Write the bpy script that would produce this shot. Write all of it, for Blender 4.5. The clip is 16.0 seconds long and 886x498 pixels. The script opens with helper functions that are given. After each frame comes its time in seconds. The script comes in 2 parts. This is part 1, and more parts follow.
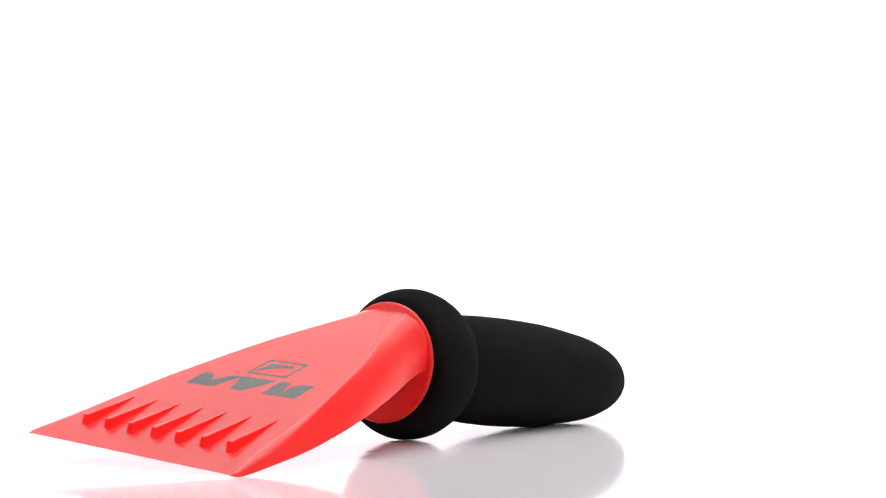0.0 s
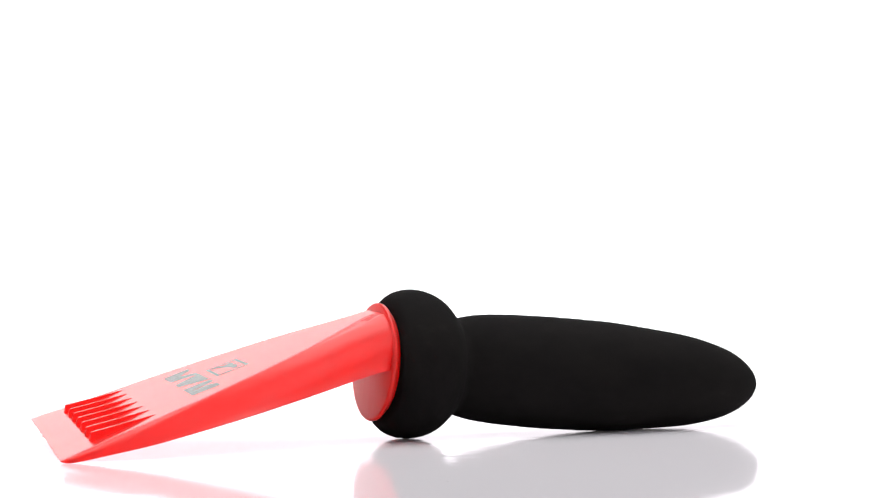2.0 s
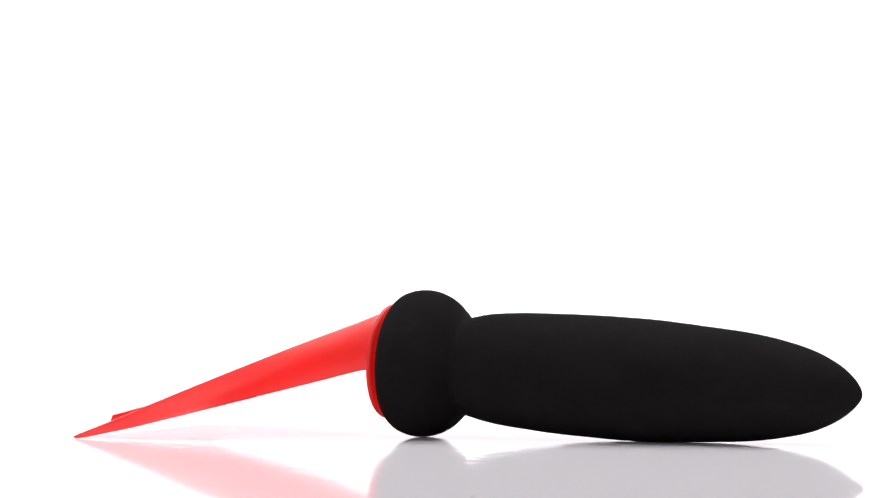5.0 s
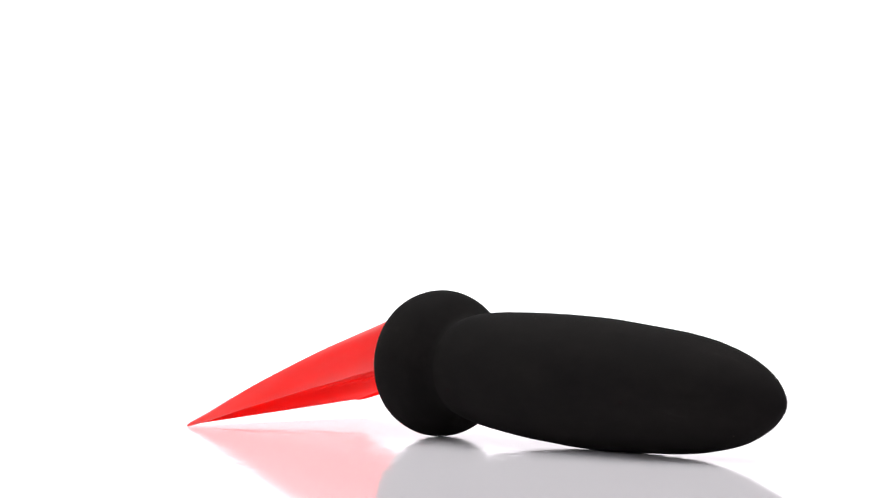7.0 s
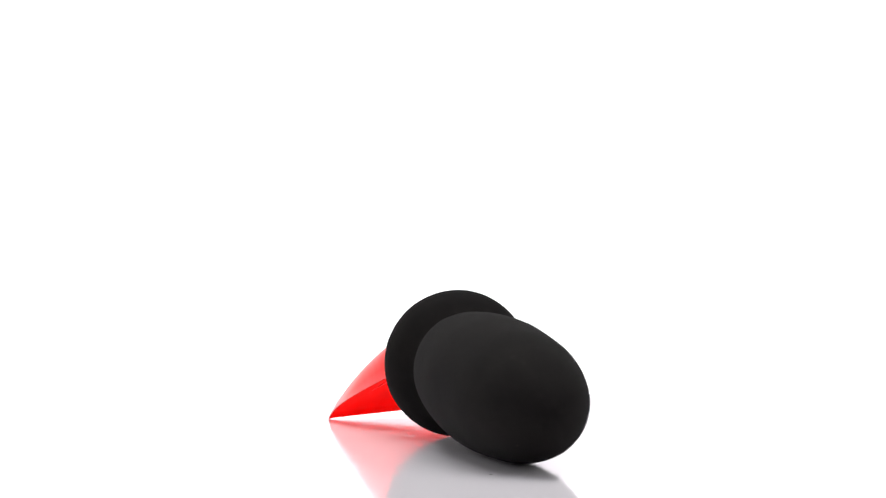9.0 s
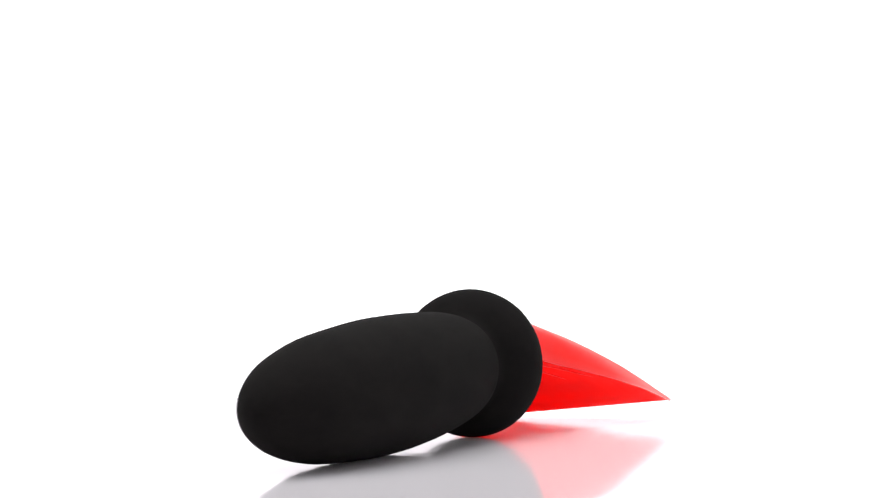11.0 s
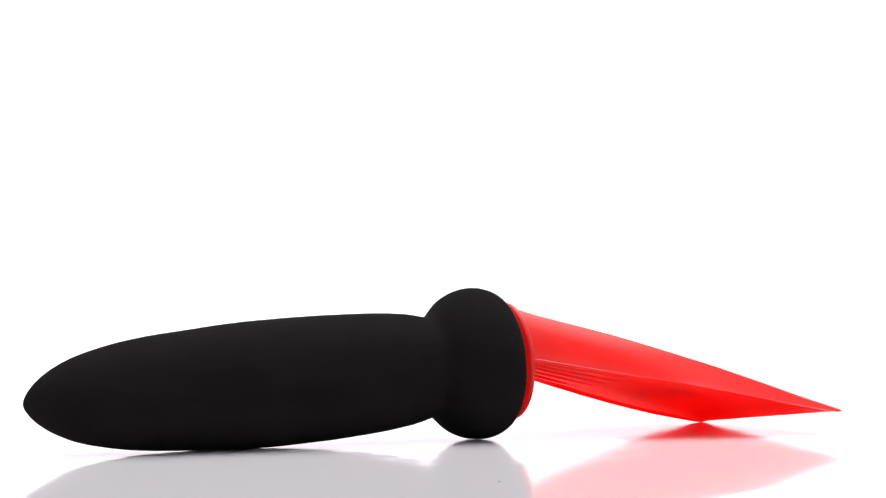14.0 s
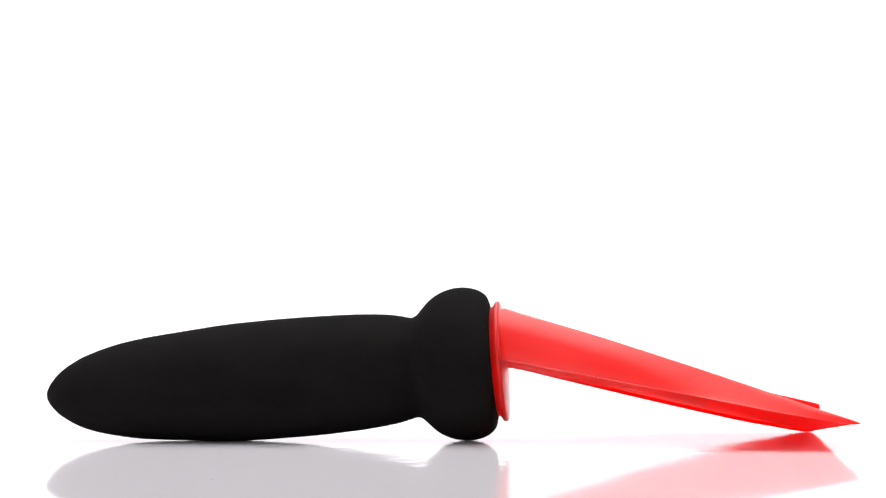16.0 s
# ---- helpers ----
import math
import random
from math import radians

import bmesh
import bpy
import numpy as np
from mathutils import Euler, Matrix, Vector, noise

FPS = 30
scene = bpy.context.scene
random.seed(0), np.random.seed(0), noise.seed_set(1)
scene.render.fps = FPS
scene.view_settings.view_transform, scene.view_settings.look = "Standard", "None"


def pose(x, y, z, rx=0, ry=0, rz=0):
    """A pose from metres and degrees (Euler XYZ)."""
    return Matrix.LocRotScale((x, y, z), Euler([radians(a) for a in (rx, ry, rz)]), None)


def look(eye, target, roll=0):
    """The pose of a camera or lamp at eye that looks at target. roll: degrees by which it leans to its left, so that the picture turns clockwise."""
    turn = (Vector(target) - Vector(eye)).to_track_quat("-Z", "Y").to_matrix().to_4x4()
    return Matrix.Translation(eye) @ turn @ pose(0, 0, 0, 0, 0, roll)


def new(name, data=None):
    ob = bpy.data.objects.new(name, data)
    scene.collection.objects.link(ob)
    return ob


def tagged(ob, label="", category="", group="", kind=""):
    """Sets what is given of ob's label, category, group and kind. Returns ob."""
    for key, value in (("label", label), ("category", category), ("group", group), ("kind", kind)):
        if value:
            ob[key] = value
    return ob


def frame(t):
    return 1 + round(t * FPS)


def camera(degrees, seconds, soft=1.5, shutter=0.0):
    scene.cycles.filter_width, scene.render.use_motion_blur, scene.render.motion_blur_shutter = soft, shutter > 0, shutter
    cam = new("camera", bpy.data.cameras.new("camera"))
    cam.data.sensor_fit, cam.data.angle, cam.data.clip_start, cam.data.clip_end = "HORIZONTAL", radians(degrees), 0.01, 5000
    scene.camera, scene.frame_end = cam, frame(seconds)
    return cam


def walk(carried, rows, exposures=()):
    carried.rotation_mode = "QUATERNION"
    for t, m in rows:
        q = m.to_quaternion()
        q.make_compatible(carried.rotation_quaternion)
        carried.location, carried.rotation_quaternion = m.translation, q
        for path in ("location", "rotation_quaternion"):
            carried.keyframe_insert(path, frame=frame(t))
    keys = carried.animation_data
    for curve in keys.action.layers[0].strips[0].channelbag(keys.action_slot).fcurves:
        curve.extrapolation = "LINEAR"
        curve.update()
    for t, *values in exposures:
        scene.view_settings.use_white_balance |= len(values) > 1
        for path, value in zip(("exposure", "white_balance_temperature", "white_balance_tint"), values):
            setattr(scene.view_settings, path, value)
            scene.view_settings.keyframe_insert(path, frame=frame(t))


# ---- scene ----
# One still camera, low over a glossy white turntable.
EYE = (0.0010, -0.3641, 0.0267)
TILT, LEAN = 4.289, -0.502
cam = camera(38.39, 16.0, soft=1.25, shutter=0.5)
AIM = (EYE[0], EYE[1] + math.cos(radians(TILT)), EYE[2] + math.sin(radians(TILT)))
walk(cam, [(0.0, look(EYE, AIM, LEAN)), (16.0, look(EYE, AIM, LEAN))], exposures=[(0.0, 0.0), (16.0, 0.0)])

# The turntable's heading in degrees, second by second (about 15 degrees a second, clockwise from above).
HEADING = [(0.0, 233.9), (1.0, 218.6), (2.0, 203.85), (3.0, 188.4), (4.0, 172.9), (5.25, 154.1), (6.5, 135.3), (8.0, 112.9),
           (9.2, 95.2), (10.35, 77.7), (11.5, 60.45), (12.25, 49.25), (13.0, 38.0), (14.0, 23.2), (15.0, 8.8), (16.0, -6.3)]
# How the scraper lies on the turntable: centre of its guard, pitch along the grip, roll onto one corner of the blade.
REST = pose(0.0077, -0.0061, 0.0213, 0, -3.70, 0) @ pose(0, 0, 0, -5.40, 0, 0)

# ---- world and lights ----
world = bpy.data.worlds.new("studio")
scene.world = world
world.use_nodes = True
wn = world.node_tree.nodes["Background"]
wn.inputs["Color"].default_value = (1, 1, 1, 1)
wn.inputs["Strength"].default_value = 0.3


def softbox(name, eye, target, sx, sy, watts, colour=(1, 1, 1)):
    lamp = bpy.data.lights.new(name, "AREA")
    lamp.shape, lamp.size, lamp.size_y, lamp.energy, lamp.color = "RECTANGLE", sx, sy, watts, colour
    ob = new(name, lamp)
    ob.matrix_world = look(eye, target)
    return ob


softbox("softbox_overhead", (0.0, 0.15, 1.15), (0, 0.02, 0), 1.2, 1.2, 24.5)
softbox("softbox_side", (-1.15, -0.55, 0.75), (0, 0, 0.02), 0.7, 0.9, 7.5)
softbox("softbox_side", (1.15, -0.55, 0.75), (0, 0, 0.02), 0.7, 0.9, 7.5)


# ---- materials ----
def material(name):
    m = bpy.data.materials.new(name)
    m.use_nodes = True
    nt = m.node_tree
    b = nt.nodes["Principled BSDF"]
    return m, nt, b


def node(nt, kind, **values):
    n = nt.nodes.new(kind)
    for key, v in values.items():
        n.inputs[key.replace("_", " ")].default_value = v
    return n


def coords(nt, scale=(1, 1, 1)):
    tc = nt.nodes.new("ShaderNodeTexCoord")
    mp = nt.nodes.new("ShaderNodeMapping")
    mp.inputs["Scale"].default_value = scale
    nt.links.new(tc.outputs["Object"], mp.inputs["Vector"])
    return mp.outputs["Vector"]


def ramp(nt, fac, stops):
    r = nt.nodes.new("ShaderNodeValToRGB")
    el = r.color_ramp.elements
    while len(el) < len(stops):
        el.new(0.5)
    for e, (p, c) in zip(el, stops):
        e.position, e.color = p, (*c, 1) if len(c) == 3 else c
    nt.links.new(fac, r.inputs["Fac"])
    return r.outputs["Color"]


def bump(nt, height, strength, distance, chain=None):
    b = nt.nodes.new("ShaderNodeBump")
    b.inputs["Strength"].default_value, b.inputs["Distance"].default_value = strength, distance
    nt.links.new(height, b.inputs["Height"])
    if chain:
        nt.links.new(chain, b.inputs["Normal"])
    return b.outputs["Normal"]


def maths(nt, operation, a, b):
    n = nt.nodes.new("ShaderNodeMath")
    n.operation = operation
    for socket, v in zip(n.inputs, (a, b)):
        if isinstance(v, (int, float)):
            socket.default_value = v
        else:
            nt.links.new(v, socket)
    return n.outputs[0]


def skinned_plastic(name, satin, polished, dark=None):
    """Dyed plastic that lets some light through, under a moulded skin with lengthwise drag marks. satin and polished: (shine, roughness, ease of the gloss);
    the mesh's own "polish" leads from the one to the other."""
    m, nt, b = material(name)
    streak = node(nt, "ShaderNodeTexNoise", Scale=1.0, Detail=4.0, Roughness=0.6)
    nt.links.new(coords(nt, (16, 380, 16)), streak.inputs["Vector"])
    cloud = node(nt, "ShaderNodeTexNoise", Scale=90.0, Detail=3.0)
    nt.links.new(coords(nt), cloud.inputs["Vector"])
    col = ramp(nt, cloud.outputs["Fac"], dark or [(0.3, (0.88, 0.030, 0.027)), (0.7, (0.93, 0.036, 0.032))])
    body = nt.nodes.new("ShaderNodeBsdfDiffuse")
    nt.links.new(col, body.inputs["Color"])
    thin = node(nt, "ShaderNodeBsdfTranslucent", Color=(0.97, 0.024, 0.017, 1))
    dye = node(nt, "ShaderNodeMixShader", Fac=0.0 if dark else 0.68)
    nt.links.new(body.outputs[0], dye.inputs[1])
    nt.links.new(thin.outputs[0], dye.inputs[2])
    polish = nt.nodes.new("ShaderNodeAttribute")
    polish.attribute_name = "polish"

    def between(i):
        return maths(nt, "ADD", maths(nt, "MULTIPLY", polish.outputs["Fac"], polished[i] - satin[i]), satin[i])

    skin = node(nt, "ShaderNodeBsdfGlossy", Color=(1, 1, 1, 1))
    drag = ramp(nt, streak.outputs["Fac"], [(0.32, (0.84,) * 3), (0.66, (1.0,) * 3)])
    nt.links.new(maths(nt, "DIVIDE", between(1), drag), skin.inputs["Roughness"])
    nt.links.new(bump(nt, streak.outputs["Fac"], 0.07, 0.0001), skin.inputs["Normal"])
    gloss = node(nt, "ShaderNodeFresnel", IOR=1.5)
    eased = maths(nt, "MULTIPLY", maths(nt, "POWER", gloss.outputs[0], between(2)), between(0))
    mix = nt.nodes.new("ShaderNodeMixShader")
    nt.links.new(maths(nt, "MULTIPLY", eased, drag), mix.inputs[0])
    nt.links.new(dye.outputs[0], mix.inputs[1])
    nt.links.new(skin.outputs[0], mix.inputs[2])
    nt.links.new(mix.outputs[0], nt.nodes["Material Output"].inputs["Surface"])
    nt.nodes.remove(b)
    return m


def black_foam():
    m, nt, b = material("black_foam_rubber")
    fine = node(nt, "ShaderNodeTexNoise", Scale=2600.0, Detail=2.0)
    nt.links.new(coords(nt), fine.inputs["Vector"])
    patch = node(nt, "ShaderNodeTexNoise", Scale=70.0, Detail=5.0, Roughness=0.65)
    nt.links.new(coords(nt, (0.5, 1, 1)), patch.inputs["Vector"])
    col = ramp(nt, patch.outputs["Fac"], [(0.35, (0.0055, 0.0049, 0.0050)), (0.64, (0.0075, 0.0066, 0.0064)), (0.78, (0.0125, 0.0115, 0.0110))])
    lint = node(nt, "ShaderNodeTexVoronoi", Scale=260.0)
    nt.links.new(coords(nt), lint.inputs["Vector"])
    speck = ramp(nt, lint.outputs["Distance"], [(0.03, (1, 1, 1)), (0.07, (0, 0, 0))])
    pick = node(nt, "ShaderNodeTexNoise", Scale=55.0, Detail=1.0)
    nt.links.new(coords(nt), pick.inputs["Vector"])
    few = ramp(nt, pick.outputs["Fac"], [(0.62, (0, 0, 0)), (0.70, (0.35, 0.35, 0.35))])
    both = nt.nodes.new("ShaderNodeMath")
    both.operation = "MULTIPLY"
    nt.links.new(speck, both.inputs[0])
    nt.links.new(few, both.inputs[1])
    mix = nt.nodes.new("ShaderNodeMix")
    mix.data_type = "RGBA"
    mix.inputs["B"].default_value = (0.16, 0.12, 0.10, 1)
    nt.links.new(both.outputs[0], mix.inputs["Factor"])
    nt.links.new(col, mix.inputs["A"])
    nt.links.new(mix.outputs["Result"], b.inputs["Base Color"])
    b.inputs["Roughness"].default_value = 0.92
    b.inputs["Specular IOR Level"].default_value = 0.04
    nt.links.new(bump(nt, fine.outputs["Fac"], 0.5, 0.0001), b.inputs["Normal"])
    return m


def glossy_white():
    # polished white sheet: a bright body under a clear, very slightly wavy surface
    m, nt, b = material("polished_white_acrylic")
    wave = node(nt, "ShaderNodeTexNoise", Scale=210.0, Detail=1.5, Roughness=0.5)
    nt.links.new(coords(nt), wave.inputs["Vector"])
    swell = node(nt, "ShaderNodeTexNoise", Scale=45.0, Detail=1.0)
    nt.links.new(coords(nt), swell.inputs["Vector"])
    # ripples fade out from the middle, in place of lens blur in the foreground
    place = nt.nodes.new("ShaderNodeVectorMath")
    place.operation = "LENGTH"
    nt.links.new(coords(nt), place.inputs[0])
    ripple_fade = node(nt, "ShaderNodeMapRange", From_Min=0.080, From_Max=0.115, To_Min=1.0, To_Max=0.12)
    nt.links.new(place.outputs["Value"], ripple_fade.inputs["Value"])
    rough = maths(nt, "MULTIPLY", wave.outputs["Fac"], ripple_fade.outputs["Result"])
    nrm = bump(nt, swell.outputs["Fac"], 0.05, 0.0004, bump(nt, rough, 0.54, 0.0002))
    dust = node(nt, "ShaderNodeTexVoronoi", Scale=60.0)
    nt.links.new(coords(nt), dust.inputs["Vector"])
    mark = ramp(nt, dust.outputs["Distance"], [(0.012, (0.30, 0.28, 0.28)), (0.025, (0.83, 0.795, 0.834))])
    body = node(nt, "ShaderNodeBsdfDiffuse", Color=(0.83, 0.795, 0.834, 1))
    nt.links.new(mark, body.inputs["Color"])
    shine = node(nt, "ShaderNodeBsdfGlossy", Color=(0.92, 0.86, 0.91, 1), Roughness=0.08)
    nt.links.new(nrm, shine.inputs["Normal"])
    mix = node(nt, "ShaderNodeMixShader", Fac=0.64)
    nt.links.new(body.outputs[0], mix.inputs[1])
    nt.links.new(shine.outputs[0], mix.inputs[2])
    nt.links.new(mix.outputs[0], nt.nodes["Material Output"].inputs["Surface"])
    nt.nodes.remove(b)
    return m


def glow_sheet(name, glow):
    # Glow is added to burn the sheet out to white; no lamp stands behind it.
    m, nt, b = material(name)
    n = node(nt, "ShaderNodeTexNoise", Scale=40.0, Detail=4.0)
    nt.links.new(coords(nt), n.inputs["Vector"])
    nt.links.new(ramp(nt, n.outputs["Fac"], [(0.3, (0.27, 0.27, 0.272)), (0.7, (0.31, 0.31, 0.31))]), b.inputs["Base Color"])
    b.inputs["Roughness"].default_value = 0.7
    b.inputs["Emission Color"].default_value = (1, 1, 1, 1)
    b.inputs["Emission Strength"].default_value = glow
    return m


def wall_paint():
    m, nt, b = material("light_grey_wall_paint")
    n = node(nt, "ShaderNodeTexNoise", Scale=25.0, Detail=5.0)
    nt.links.new(coords(nt), n.inputs["Vector"])
    nt.links.new(ramp(nt, n.outputs["Fac"], [(0.3, (0.46, 0.46, 0.465)), (0.7, (0.51, 0.51, 0.51))]), b.inputs["Base Color"])
    b.inputs["Roughness"].default_value = 0.8
    return m


RED = skinned_plastic("satin_red_plastic", (0.60, 0.38, 1.0), (0.63, 0.19, 0.43))
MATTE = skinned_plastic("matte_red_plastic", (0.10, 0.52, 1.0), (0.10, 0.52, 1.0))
INK = skinned_plastic("dark_grey_print", (0.64, 0.20, 0.45), (0.64, 0.20, 0.45), [(0.3, (0.020, 0.022, 0.022)), (0.7, (0.045, 0.048, 0.045))])
FOAM = black_foam()
SHEET, WALL, LIT = glossy_white(), wall_paint(), glow_sheet("glowing_white_sheet", 1.0)


# ---- building ----
def mesh_of(name, bm, mat, sharp=40):
    bmesh.ops.recalc_face_normals(bm, faces=bm.faces[:])
    me = bpy.data.meshes.new(name)
    bm.to_mesh(me)
    bm.free()
    me.materials.append(mat)
    me.polygons.foreach_set("use_smooth", [True] * len(me.polygons))
    me.set_sharp_from_angle(angle=radians(sharp))
    return me


def part(name, bm, mat, parent=None, label="", sharp=40):
    ob = new(name, mesh_of(name, bm, mat, sharp))
    ob.parent = parent
    return tagged(ob, label)


def curve(rows, u):
    """Smooth value at u of a table of (u, value) with rising u."""
    if u <= rows[0][0]:
        return rows[0][1]
    if u >= rows[-1][0]:
        return rows[-1][1]
    i = max(k for k in range(len(rows) - 1) if rows[k][0] <= u)

    def slope(k):
        a, b = rows[max(k - 1, 0)], rows[min(k + 1, len(rows) - 1)]
        return (b[1] - a[1]) / (b[0] - a[0])

    (u0, v0), (u1, v1) = rows[i], rows[i + 1]
    h = u1 - u0
    s = (u - u0) / h
    return ((1 + 2 * s) * (1 - s) ** 2 * v0 + s * (1 - s) ** 2 * h * slope(i)
            + s * s * (3 - 2 * s) * v1 + s * s * (s - 1) * h * slope(i + 1))


def lathe(bm, rows, n=72, sag=None):
    """Rings round the x axis from (x, radius) rows; closed at both ends."""
    rings = []
    for x, r in rows:
        c = sag(x) if sag else 0.0
        if r < 1e-7:
            rings.append([bm.verts.new((x, 0, c))])
        else:
            rings.append([bm.verts.new((x, r * math.cos(2 * math.pi * k / n), c + r * math.sin(2 * math.pi * k / n))) for k in range(n)])
    for a, b in zip(rings, rings[1:]):
        for k in range(n):
            q = [a[k % len(a)], a[(k + 1) % len(a)], b[(k + 1) % len(b)], b[k % len(b)]]
            q = list(dict.fromkeys(q))
            if len(q) > 2:
                bm.faces.new(q)
    return bm


def spline(points, steps):
    """Catmull-Rom through 2D points."""
    out = []
    for i in range(len(points) - 1):
        p0, p1, p2, p3 = points[max(i - 1, 0)], points[i], points[i + 1], points[min(i + 2, len(points) - 1)]
        for k in range(steps):
            s = k / steps
            out.append(tuple(0.5 * (2 * b + (c - a) * s + (2 * a - 5 * b + 4 * c - d) * s * s + (3 * b - a - 3 * c + d) * s ** 3)
                             for a, b, c, d in zip(p0, p1, p2, p3)))
    return out + [points[-1]]


def grip(parent):
    mm = [(8.2, 0.0), (8.2, 6), (8.25, 12.5), (8.0, 15.6), (7.3, 18.3), (5.6, 19.95), (3.4, 20.85), (0.8, 21.3), (-2.5, 21.1), (-5.5, 20.25), (-8.3, 18.75),
          (-10.8, 16.45), (-12.4, 14.75), (-14.0, 14.0), (-16.0, 14.35), (-20.5, 15.35), (-27, 16.05), (-36, 16.55), (-46, 16.8), (-58, 16.85), (-68, 16.5),
          (-77, 15.85), (-86, 15.1), (-94, 14.2), (-102, 12.75), (-110, 10.4), (-116, 7.3), (-119.6, 4.2), (-121.4, 1.7), (-121.9, 0.0)]
    rows = [(x / 1000, max(r, 0) / 1000) for x, r in spline(mm, 4)]
    rows[0], rows[-1] = (rows[0][0], 0), (rows[-1][0], 0)

    def sag(x):
        s = min(max((-x - 0.012) / 0.05, 0), 1)
        return -0.0005 * s * s * (3 - 2 * s)

    bm = lathe(bmesh.new(), rows, 96, sag)
    for v in bm.verts:
        d = Vector((0, v.co.y, v.co.z))
        if d.length > 0.002:
            v.co += d.normalized() * (0.00010 * noise.noise(v.co * 90) + 0.00004 * noise.noise(v.co * 400))
    return part("grip_sleeve", bm, FOAM, parent, "matte black foam rubber sleeve with a bulged guard", 60)


def flange(parent):
    mm = [(8.25, 0), (8.25, 15.0), (9.2, 15.6), (9.5, 16.35), (9.85, 16.68), (10.5, 16.72), (10.85, 16.5), (11.02, 15.9), (11.02, 0)]
    return part("flange", lathe(bmesh.new(), [(x / 1000, r / 1000) for x, r in mm], 96), RED, parent, "round red plastic collar disc", 50)


# the blade, by sections across its length: height of the flat top, half width at its crease, half width and height of the rim
SLOPE = -0.4475
# strips across half of the flat, and so points from the middle to the rim
FLAT = 20
TO_RIM = FLAT + 9


def top_height(u):
    flat = 0.01985 + SLOPE * u
    return min(flat, 0.01425 + (flat - 0.01425) * 0.12) if flat > 0.01425 else flat


CREASE = [(0.0105, 0.0045), (0.0147, 0.0060), (0.0207, 0.0092), (0.0287, 0.0137), (0.0387, 0.0186), (0.048, 0.0223), (0.056, 0.0250), (0.064, 0.0275),
          (0.078, 0.0311), (0.090, 0.0336), (0.0955, 0.0345), (0.0972, 0.0344), (0.0982, 0.0337)]
RIM = [(0.0105, 0.0148), (0.014, 0.0155), (0.0231, 0.0186), (0.0322, 0.0224), (0.0413, 0.0257), (0.0504, 0.0288), (0.0596, 0.0313), (0.0687, 0.0332),
       (0.0778, 0.0343), (0.087, 0.0348), (0.0955, 0.0349), (0.0972, 0.0347), (0.0982, 0.0339)]
RIM_Z = [(0.0105, -0.0008), (0.014, -0.0015), (0.0231, -0.0042), (0.0413, -0.0095), (0.0596, -0.0148), (0.0687, -0.0174), (0.0778, -0.0200),
         (0.087, -0.0223), (0.093, -0.0238), (0.0962, -0.0244), (0.0975, -0.0244), (0.0982, -0.0242)]


def half_section(u):
    """(v, w) from the middle of the top, over the crease, down to the rim."""
    a, b = curve(CREASE, u), curve(RIM, u)
    wt, wb = top_height(u), curve(RIM_Z, u)
    drop = max(wt - wb, 1e-5)
    s = (u - 0.0105) / 0.0877
    soft = min(0.0026 * max(1 - s * 3.6, 0) + 0.0006 + 0.0024 * max((s - 0.6) / 0.4, 0), 0.8 * drop if s > 0.6 else 0.45 * drop, 0.4 * a)
    bulge = 0.0045 * max(1 - s * 1.6, 0) ** 1.4
    wall = Vector((b - a, wb - wt))
    out = Vector((-wall.y, wall.x)).normalized()
    pts = [(k / FLAT * (a - soft), wt) for k in range(FLAT + 1)]

    def side(q):
        return Vector((a, wt)) + wall * q + out * bulge * 4 * q * (1 - q)

    q0 = min(soft / wall.length, 0.45) if wall.length > 1e-6 else 0.3
    e, c, f = Vector((a - soft, wt)), Vector((a, wt)), side(q0)
    pts += [tuple((1 - k / 4) ** 2 * e + 2 * k / 4 * (1 - k / 4) * c + (k / 4) ** 2 * f) for k in range(1, 5)]
    pts += [tuple(side(q0 + (1 - q0) * k / 5)) for k in range(1, 6)]
    return pts


def underside(u):
    """(v, w) of the shallow hollow underneath, from the middle out to the rim; as many points as half_section."""
    b, wb = curve(RIM, u), curve(RIM_Z, u)
    deep = min(0.0011, 0.3 * max(top_height(u) - wb, 1e-5))
    lip = 0.0011
    return [((b - lip) * k / (TO_RIM - 2), wb + deep) for k in range(TO_RIM - 1)] + [(b - 0.8 * lip, wb + 0.5 * deep), (b - 0.55 * lip, wb)]


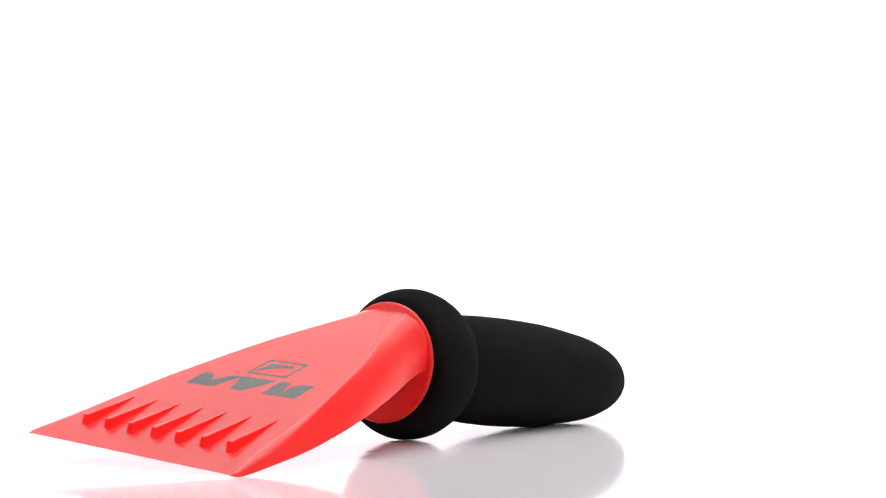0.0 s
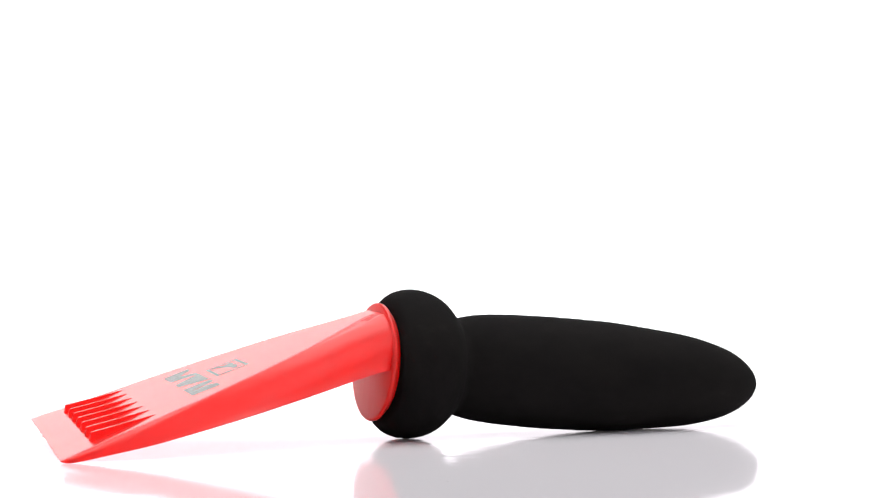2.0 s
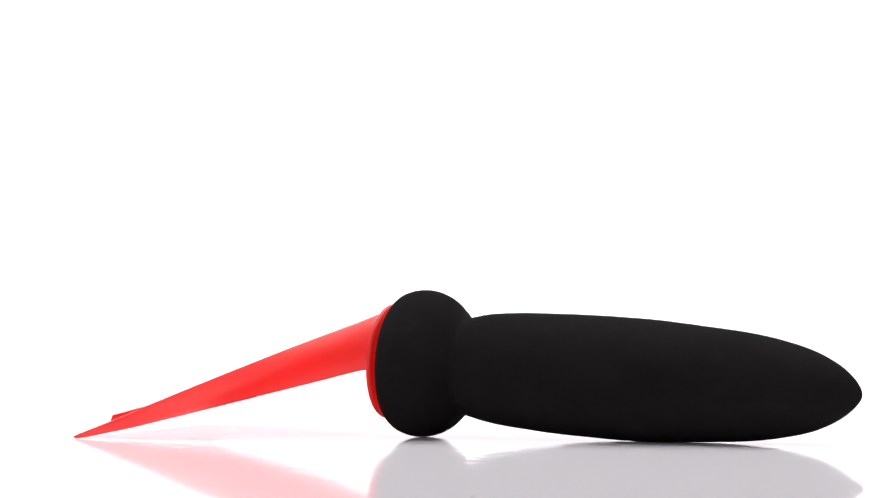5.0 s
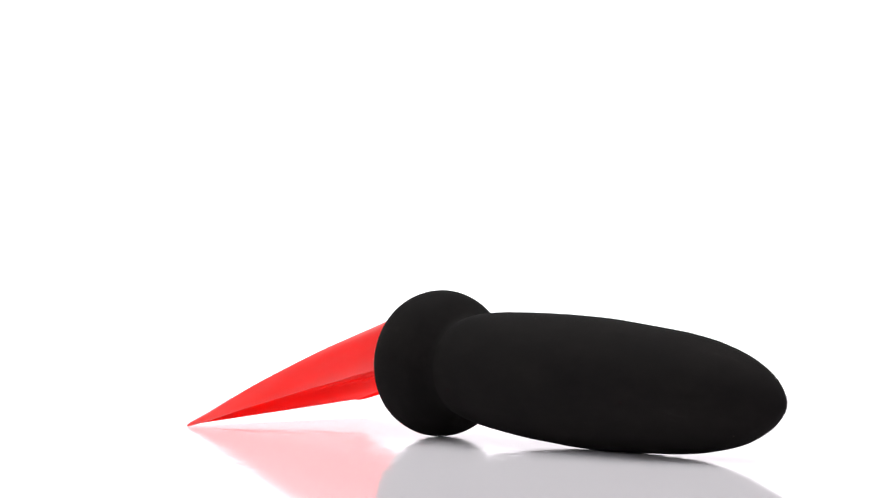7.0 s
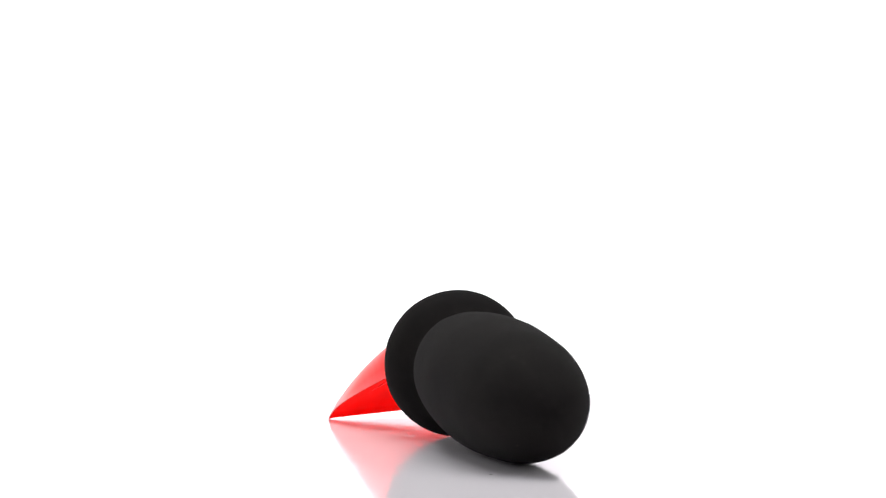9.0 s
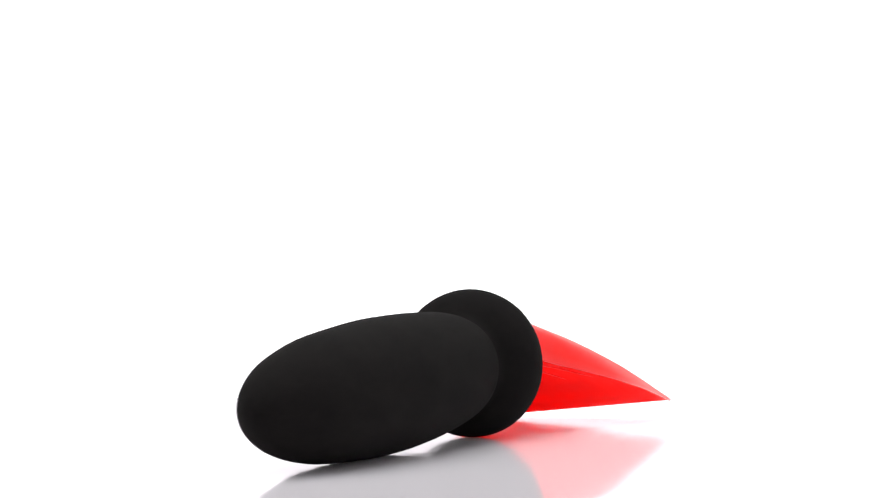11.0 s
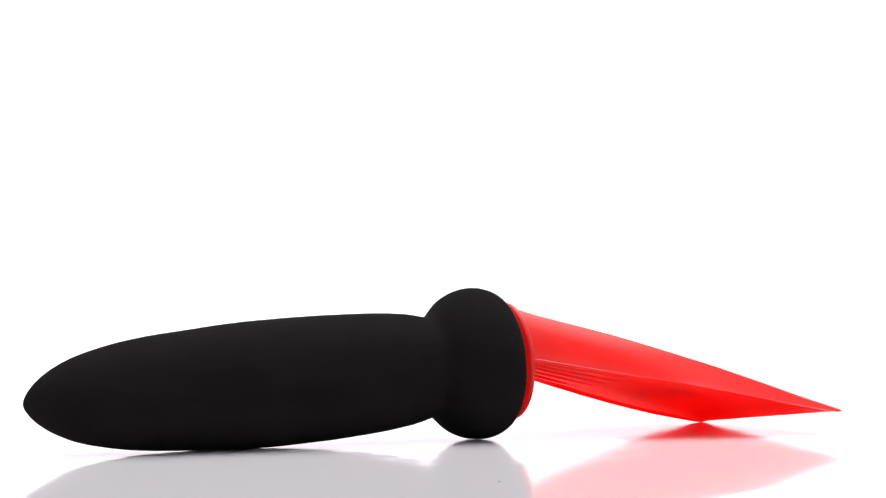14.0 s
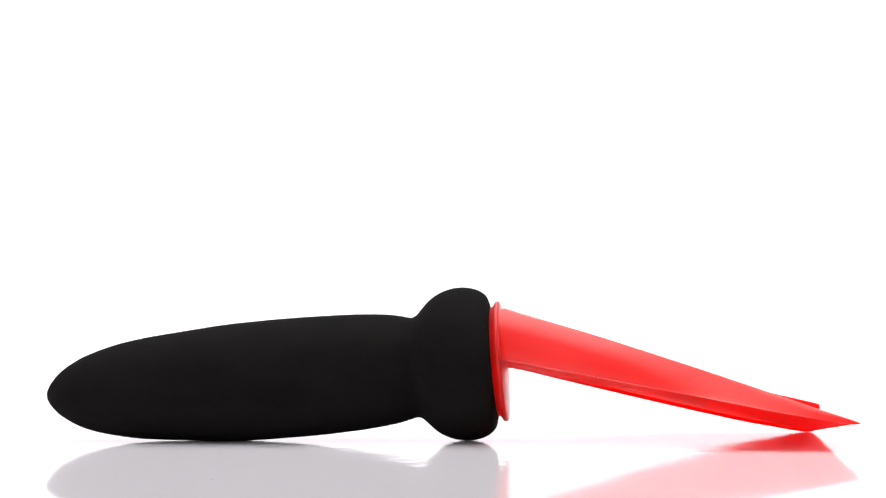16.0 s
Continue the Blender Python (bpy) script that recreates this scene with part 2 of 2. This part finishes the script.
def blade(parent):
    bm = bmesh.new()
    stations = [0.0105 + 0.0855 * k / 44 for k in range(45)] + [0.0966, 0.0972, 0.0977, 0.0982]
    loops, gleam = [], bm.verts.layers.float.new("polish")
    for u in stations:
        o, i = half_section(u), underside(u)
        ring = [(-v, w) for v, w in reversed(o[1:])] + o + list(reversed(i)) + [(-v, w) for v, w in i[1:]]
        loops.append([bm.verts.new((u, v, w)) for v, w in ring])
        # the flat is polished, most near the scraping edge, and so is the crease near the neck
        edge = 1 + 0.10 * min(max((u - 0.056) / 0.032, 0), 1)
        neck = min(max((0.036 - u) / 0.022, 0), 1)
        for k, v in enumerate(loops[-1]):
            out = abs(k - TO_RIM)
            v[gleam] = edge if out <= FLAT else 0.75 * neck if out <= FLAT + 3 else 1.0 if k in (2 * TO_RIM + 1, len(ring) - 1) else 0.4 if out == TO_RIM else 0.0
    n = len(loops[0])
    for p, q in zip(loops, loops[1:]):
        for k in range(n):
            f = bm.faces.new((p[k], p[(k + 1) % n], q[(k + 1) % n], q[k]))
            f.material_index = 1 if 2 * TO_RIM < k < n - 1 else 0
    half = len(half_section(0.02)) * 2 - 1
    for ring in (loops[0], loops[-1]):
        for k in range(half - 1):
            quad = [ring[k], ring[k + 1], ring[n - 2 - k if n - 2 - k >= half else half], ring[n - 1 - k]]
            quad = list(dict.fromkeys(quad))
            if len(quad) > 2:
                try:
                    bm.faces.new(quad)
                except ValueError:
                    pass
    bmesh.ops.remove_doubles(bm, verts=bm.verts[:], dist=1e-6)
    # nicks along the worn scraping edge
    for v in bm.verts:
        if v.co.x > 0.0979:
            v.co.x += 0.00030 * noise.noise(Vector((v.co.y * 520, 3.0, 0))) + 0.00030 * noise.noise(Vector((v.co.y * 190, 8.0, 0)))
    ob = part("blade", bm, RED, parent, "wedge-shaped red plastic scraper blade, hollow underneath", 30)
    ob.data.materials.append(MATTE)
    return ob


def prism(bm, outline, base, top):
    """Two stacked outlines of equal count joined into a closed solid."""
    lo = [bm.verts.new(p) for p in base]
    hi = [bm.verts.new(p) for p in top]
    bm.faces.new(lo)
    bm.faces.new(hi)
    k = len(lo)
    for i in range(k):
        bm.faces.new((lo[i], lo[(i + 1) % k], hi[(i + 1) % k], hi[i]))


def tooth_mesh():
    """A saw-like ridge: pointed at the back, steep on one flank, sloping on the other, blunt at the front."""
    bm = bmesh.new()
    gleam = bm.verts.layers.float.new("polish")
    u0, u1 = 0.0755, 0.0907
    rows = []
    for k in range(9):
        s = k / 8
        u = u0 + (u1 - u0) * s
        h, wide = 0.00008 + 0.0022 * s, 0.0001 + 0.0027 * s
        z = top_height(u)
        rows.append([bm.verts.new((u + d, y, zz)) for d, y, zz in (
            (0, -0.00005, z - 0.0004), (-0.0001 * s, 0.03 * wide, z + 0.93 * h), (-0.0003 * s, 0.09 * wide, z + h), (-0.0003 * s, 0.44 * wide, z + h),
            (-0.0001 * s, 0.54 * wide, z + 0.92 * h), (0, wide, z - 0.0004))])
        for v in rows[-1][1:4]:
            v[gleam] = 1.0
    for a, b in zip(rows, rows[1:]):
        for k in range(6):
            f = bm.faces.new((a[k], a[(k + 1) % 6], b[(k + 1) % 6], b[k]))
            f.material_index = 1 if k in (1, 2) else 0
    bm.faces.new(rows[0])
    bm.faces.new(rows[-1])
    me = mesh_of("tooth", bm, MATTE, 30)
    me.materials.append(RED)
    return me


def rib(parent, lane):
    """A low lengthwise ridge in the hollow underneath, fading out half way along the blade."""
    bm = bmesh.new()
    rows = []
    for k in range(21):
        s = k / 20
        u = 0.0108 + 0.040 * s
        y = lane * (curve(RIM, u) - 0.0012)
        z1 = curve(RIM_Z, u) + 0.0014
        z0 = curve(RIM_Z, u) + 0.0001 + 0.0011 * max((s - 0.35) / 0.65, 0)
        hw = 0.00024 - 0.00008 * s
        rows.append([bm.verts.new((u, y + d, z)) for d, z in ((-hw, z1), (-0.7 * hw, z0), (0.7 * hw, z0), (hw, z1))])
    for a, b in zip(rows, rows[1:]):
        for k in range(4):
            bm.faces.new((a[k], a[(k + 1) % 4], b[(k + 1) % 4], b[k]))
    bm.faces.new(rows[0])
    bm.faces.new(rows[-1])
    return part("rib", bm, RED, parent, "", 30)


def mark(parent, outlines, label):
    """Flat printed shapes on the top of the blade; outlines in (u, v) millimetres."""
    bm = bmesh.new()
    for pts in outlines:
        base = [(u / 1000, v / 1000, top_height(u / 1000) - 0.00005) for u, v in pts]
        prism(bm, pts, base, [(x, y, z + 0.00008) for x, y, z in base])
    return part("print_mark", bm, INK, parent, label, 30)


def ice_scraper():
    thing = tagged(new("ice_scraper"), "red plastic ice scraper with black foam grip on white turntable", "ice scraper")
    grip(thing)
    flange(thing)
    edge = blade(thing)
    me = tooth_mesh()
    for k in range(7):
        t = new("tooth", me)
        t.parent = edge
        t.location = (0, -0.0244 + 0.00807 * k, 0)
    for lane in (-0.8, -0.48, -0.16, 0.16, 0.48, 0.8):
        rib(edge, lane)
    # emblem: a thin square outline with a slanted patch inside, and three dark blocks below it
    a, b, c, d, e = 48.4, 56.6, -6.2, 6.9, 0.75
    mark(edge, [[(a, c), (a, d), (a + e, d), (a + e, c)], [(b - e, c), (b - e, d), (b, d), (b, c)],
                [(a + e, c), (a + e, c + e), (b - e, c + e), (b - e, c)], [(a + e, d - e), (a + e, d), (b - e, d), (b - e, d - e)],
                [(55.4, -4.9), (53.9, -5.0), (52.2, -3.6), (51.0, -4.4), (50.2, -3.2), (50.6, -0.6), (50.2, 1.6), (50.9, 4.9), (51.9, 4.2), (51.9, 1.6), (52.8, -0.4), (53.2, -2.0)]], "dark grey printed square emblem")
    mark(edge, [[(65.6, -18.0), (58.8, -18.4), (59.2, -15.0), (65.4, -9.6)], [(65.6, -8.8), (58.8, -5.6), (58.8, -8.6), (62.6, -12.6)]], "dark grey printed block")
    mark(edge, [[(65.4, -2.4), (65.4, 1.6), (58.6, 6.6), (58.6, -5.8)]], "dark grey printed block")
    mark(edge, [[(58.6, 7.6), (58.6, 11.2), (65.4, 13.7), (65.4, 8.0)], [(60.6, 13.0), (58.6, 15.2), (58.6, 18.9), (65.4, 18.9), (65.4, 13.7)]], "dark grey printed block")
    return thing


def turntable():
    bm = bmesh.new()
    R, H, n = 0.32, 0.008, 160
    rows = [(0.0, 0.0), (0.06, 0.0), (0.14, 0.0), (R - 0.002, 0.0), (R - 0.0006, -0.0006), (R, -0.002), (R, -H), (0.0, -H)]
    rings = [[bm.verts.new((0, 0, z))] if r == 0 else [bm.verts.new((r * math.cos(2 * math.pi * k / n), r * math.sin(2 * math.pi * k / n), z)) for k in range(n)] for r, z in rows]
    for p, q in zip(rings, rings[1:]):
        for k in range(n):
            f = list(dict.fromkeys((p[k % len(p)], p[(k + 1) % len(p)], q[(k + 1) % len(q)], q[k % len(q)])))
            bm.faces.new(f)
    thing = new("turntable", mesh_of("turntable", bm, SHEET, 40))
    return tagged(thing, "round polished white acrylic turntable top with faint dust specks", "turntable")


# ---- the place ----
def slab(name, lo, hi, mat, label, category):
    bm = bmesh.new()
    bmesh.ops.create_cube(bm, size=1, matrix=Matrix.Translation([(p + q) / 2 for p, q in zip(lo, hi)]) @ Matrix.Diagonal([q - p for p, q in zip(lo, hi)] + [1]))
    ob = new(name, mesh_of(name, bm, mat, 30))
    return tagged(ob, label, category, kind="structure")


def backdrop():
    """A white sheet that runs under the turntable and sweeps up behind it; its glow is added."""
    bm = bmesh.new()
    y0, r, top = 0.55, 0.35, 0.47
    line = [(-1.9, -0.0080), (-0.5, -0.0080), (y0, -0.0080)] + [(y0 + r * math.sin(a), -0.0080 + r * (1 - math.cos(a))) for a in [math.pi / 2 * k / 16 for k in range(1, 17)]] + [(y0 + r, top)]
    cols = []
    for x in (-2.2, 2.2):
        cols.append([bm.verts.new((x, y, z)) for y, z in line] + [bm.verts.new((x, y + 0.004 * (i > 3), z - 0.004)) for i, (y, z) in reversed(list(enumerate(line)))])
    n = len(cols[0])
    for k in range(n):
        bm.faces.new((cols[0][k], cols[0][(k + 1) % n], cols[1][(k + 1) % n], cols[1][k]))
    bm.faces.new(cols[0])
    bm.faces.new(cols[1])
    return tagged(new("backdrop", mesh_of("backdrop", bm, LIT, 40)), "seamless white studio backdrop sweep with added glow", "backdrop", kind="structure")


slab("floor", (-2.3, -2.0, -0.062), (2.3, 1.1, -0.012), WALL, "plain light grey studio floor", "floor")
slab("wall_west", (-2.35, -2.0, -0.012), (-2.3, 1.1, 2.5), WALL, "plain light grey studio wall", "wall")
slab("wall_east", (2.3, -2.0, -0.012), (2.35, 1.1, 2.5), WALL, "plain light grey studio wall", "wall")
slab("wall_south", (-2.35, -2.05, -0.012), (2.35, -2.0, 2.5), WALL, "plain light grey studio wall", "wall")
slab("wall_north", (-2.35, 1.1, -0.012), (2.35, 1.15, 2.5), WALL, "plain light grey studio wall", "wall")
slab("ceiling", (-2.35, -2.05, 2.5), (2.35, 1.15, 2.55), WALL, "plain light grey studio ceiling", "ceiling")
backdrop()
TABLE = turntable()
SCRAPER = ice_scraper()


def motions():
    walk(TABLE, [(t, pose(0, 0, 0, 0, 0, a)) for t, a in HEADING])
    walk(SCRAPER, [(t, pose(0, 0, 0, 0, 0, a) @ REST) for t, a in HEADING])


motions()
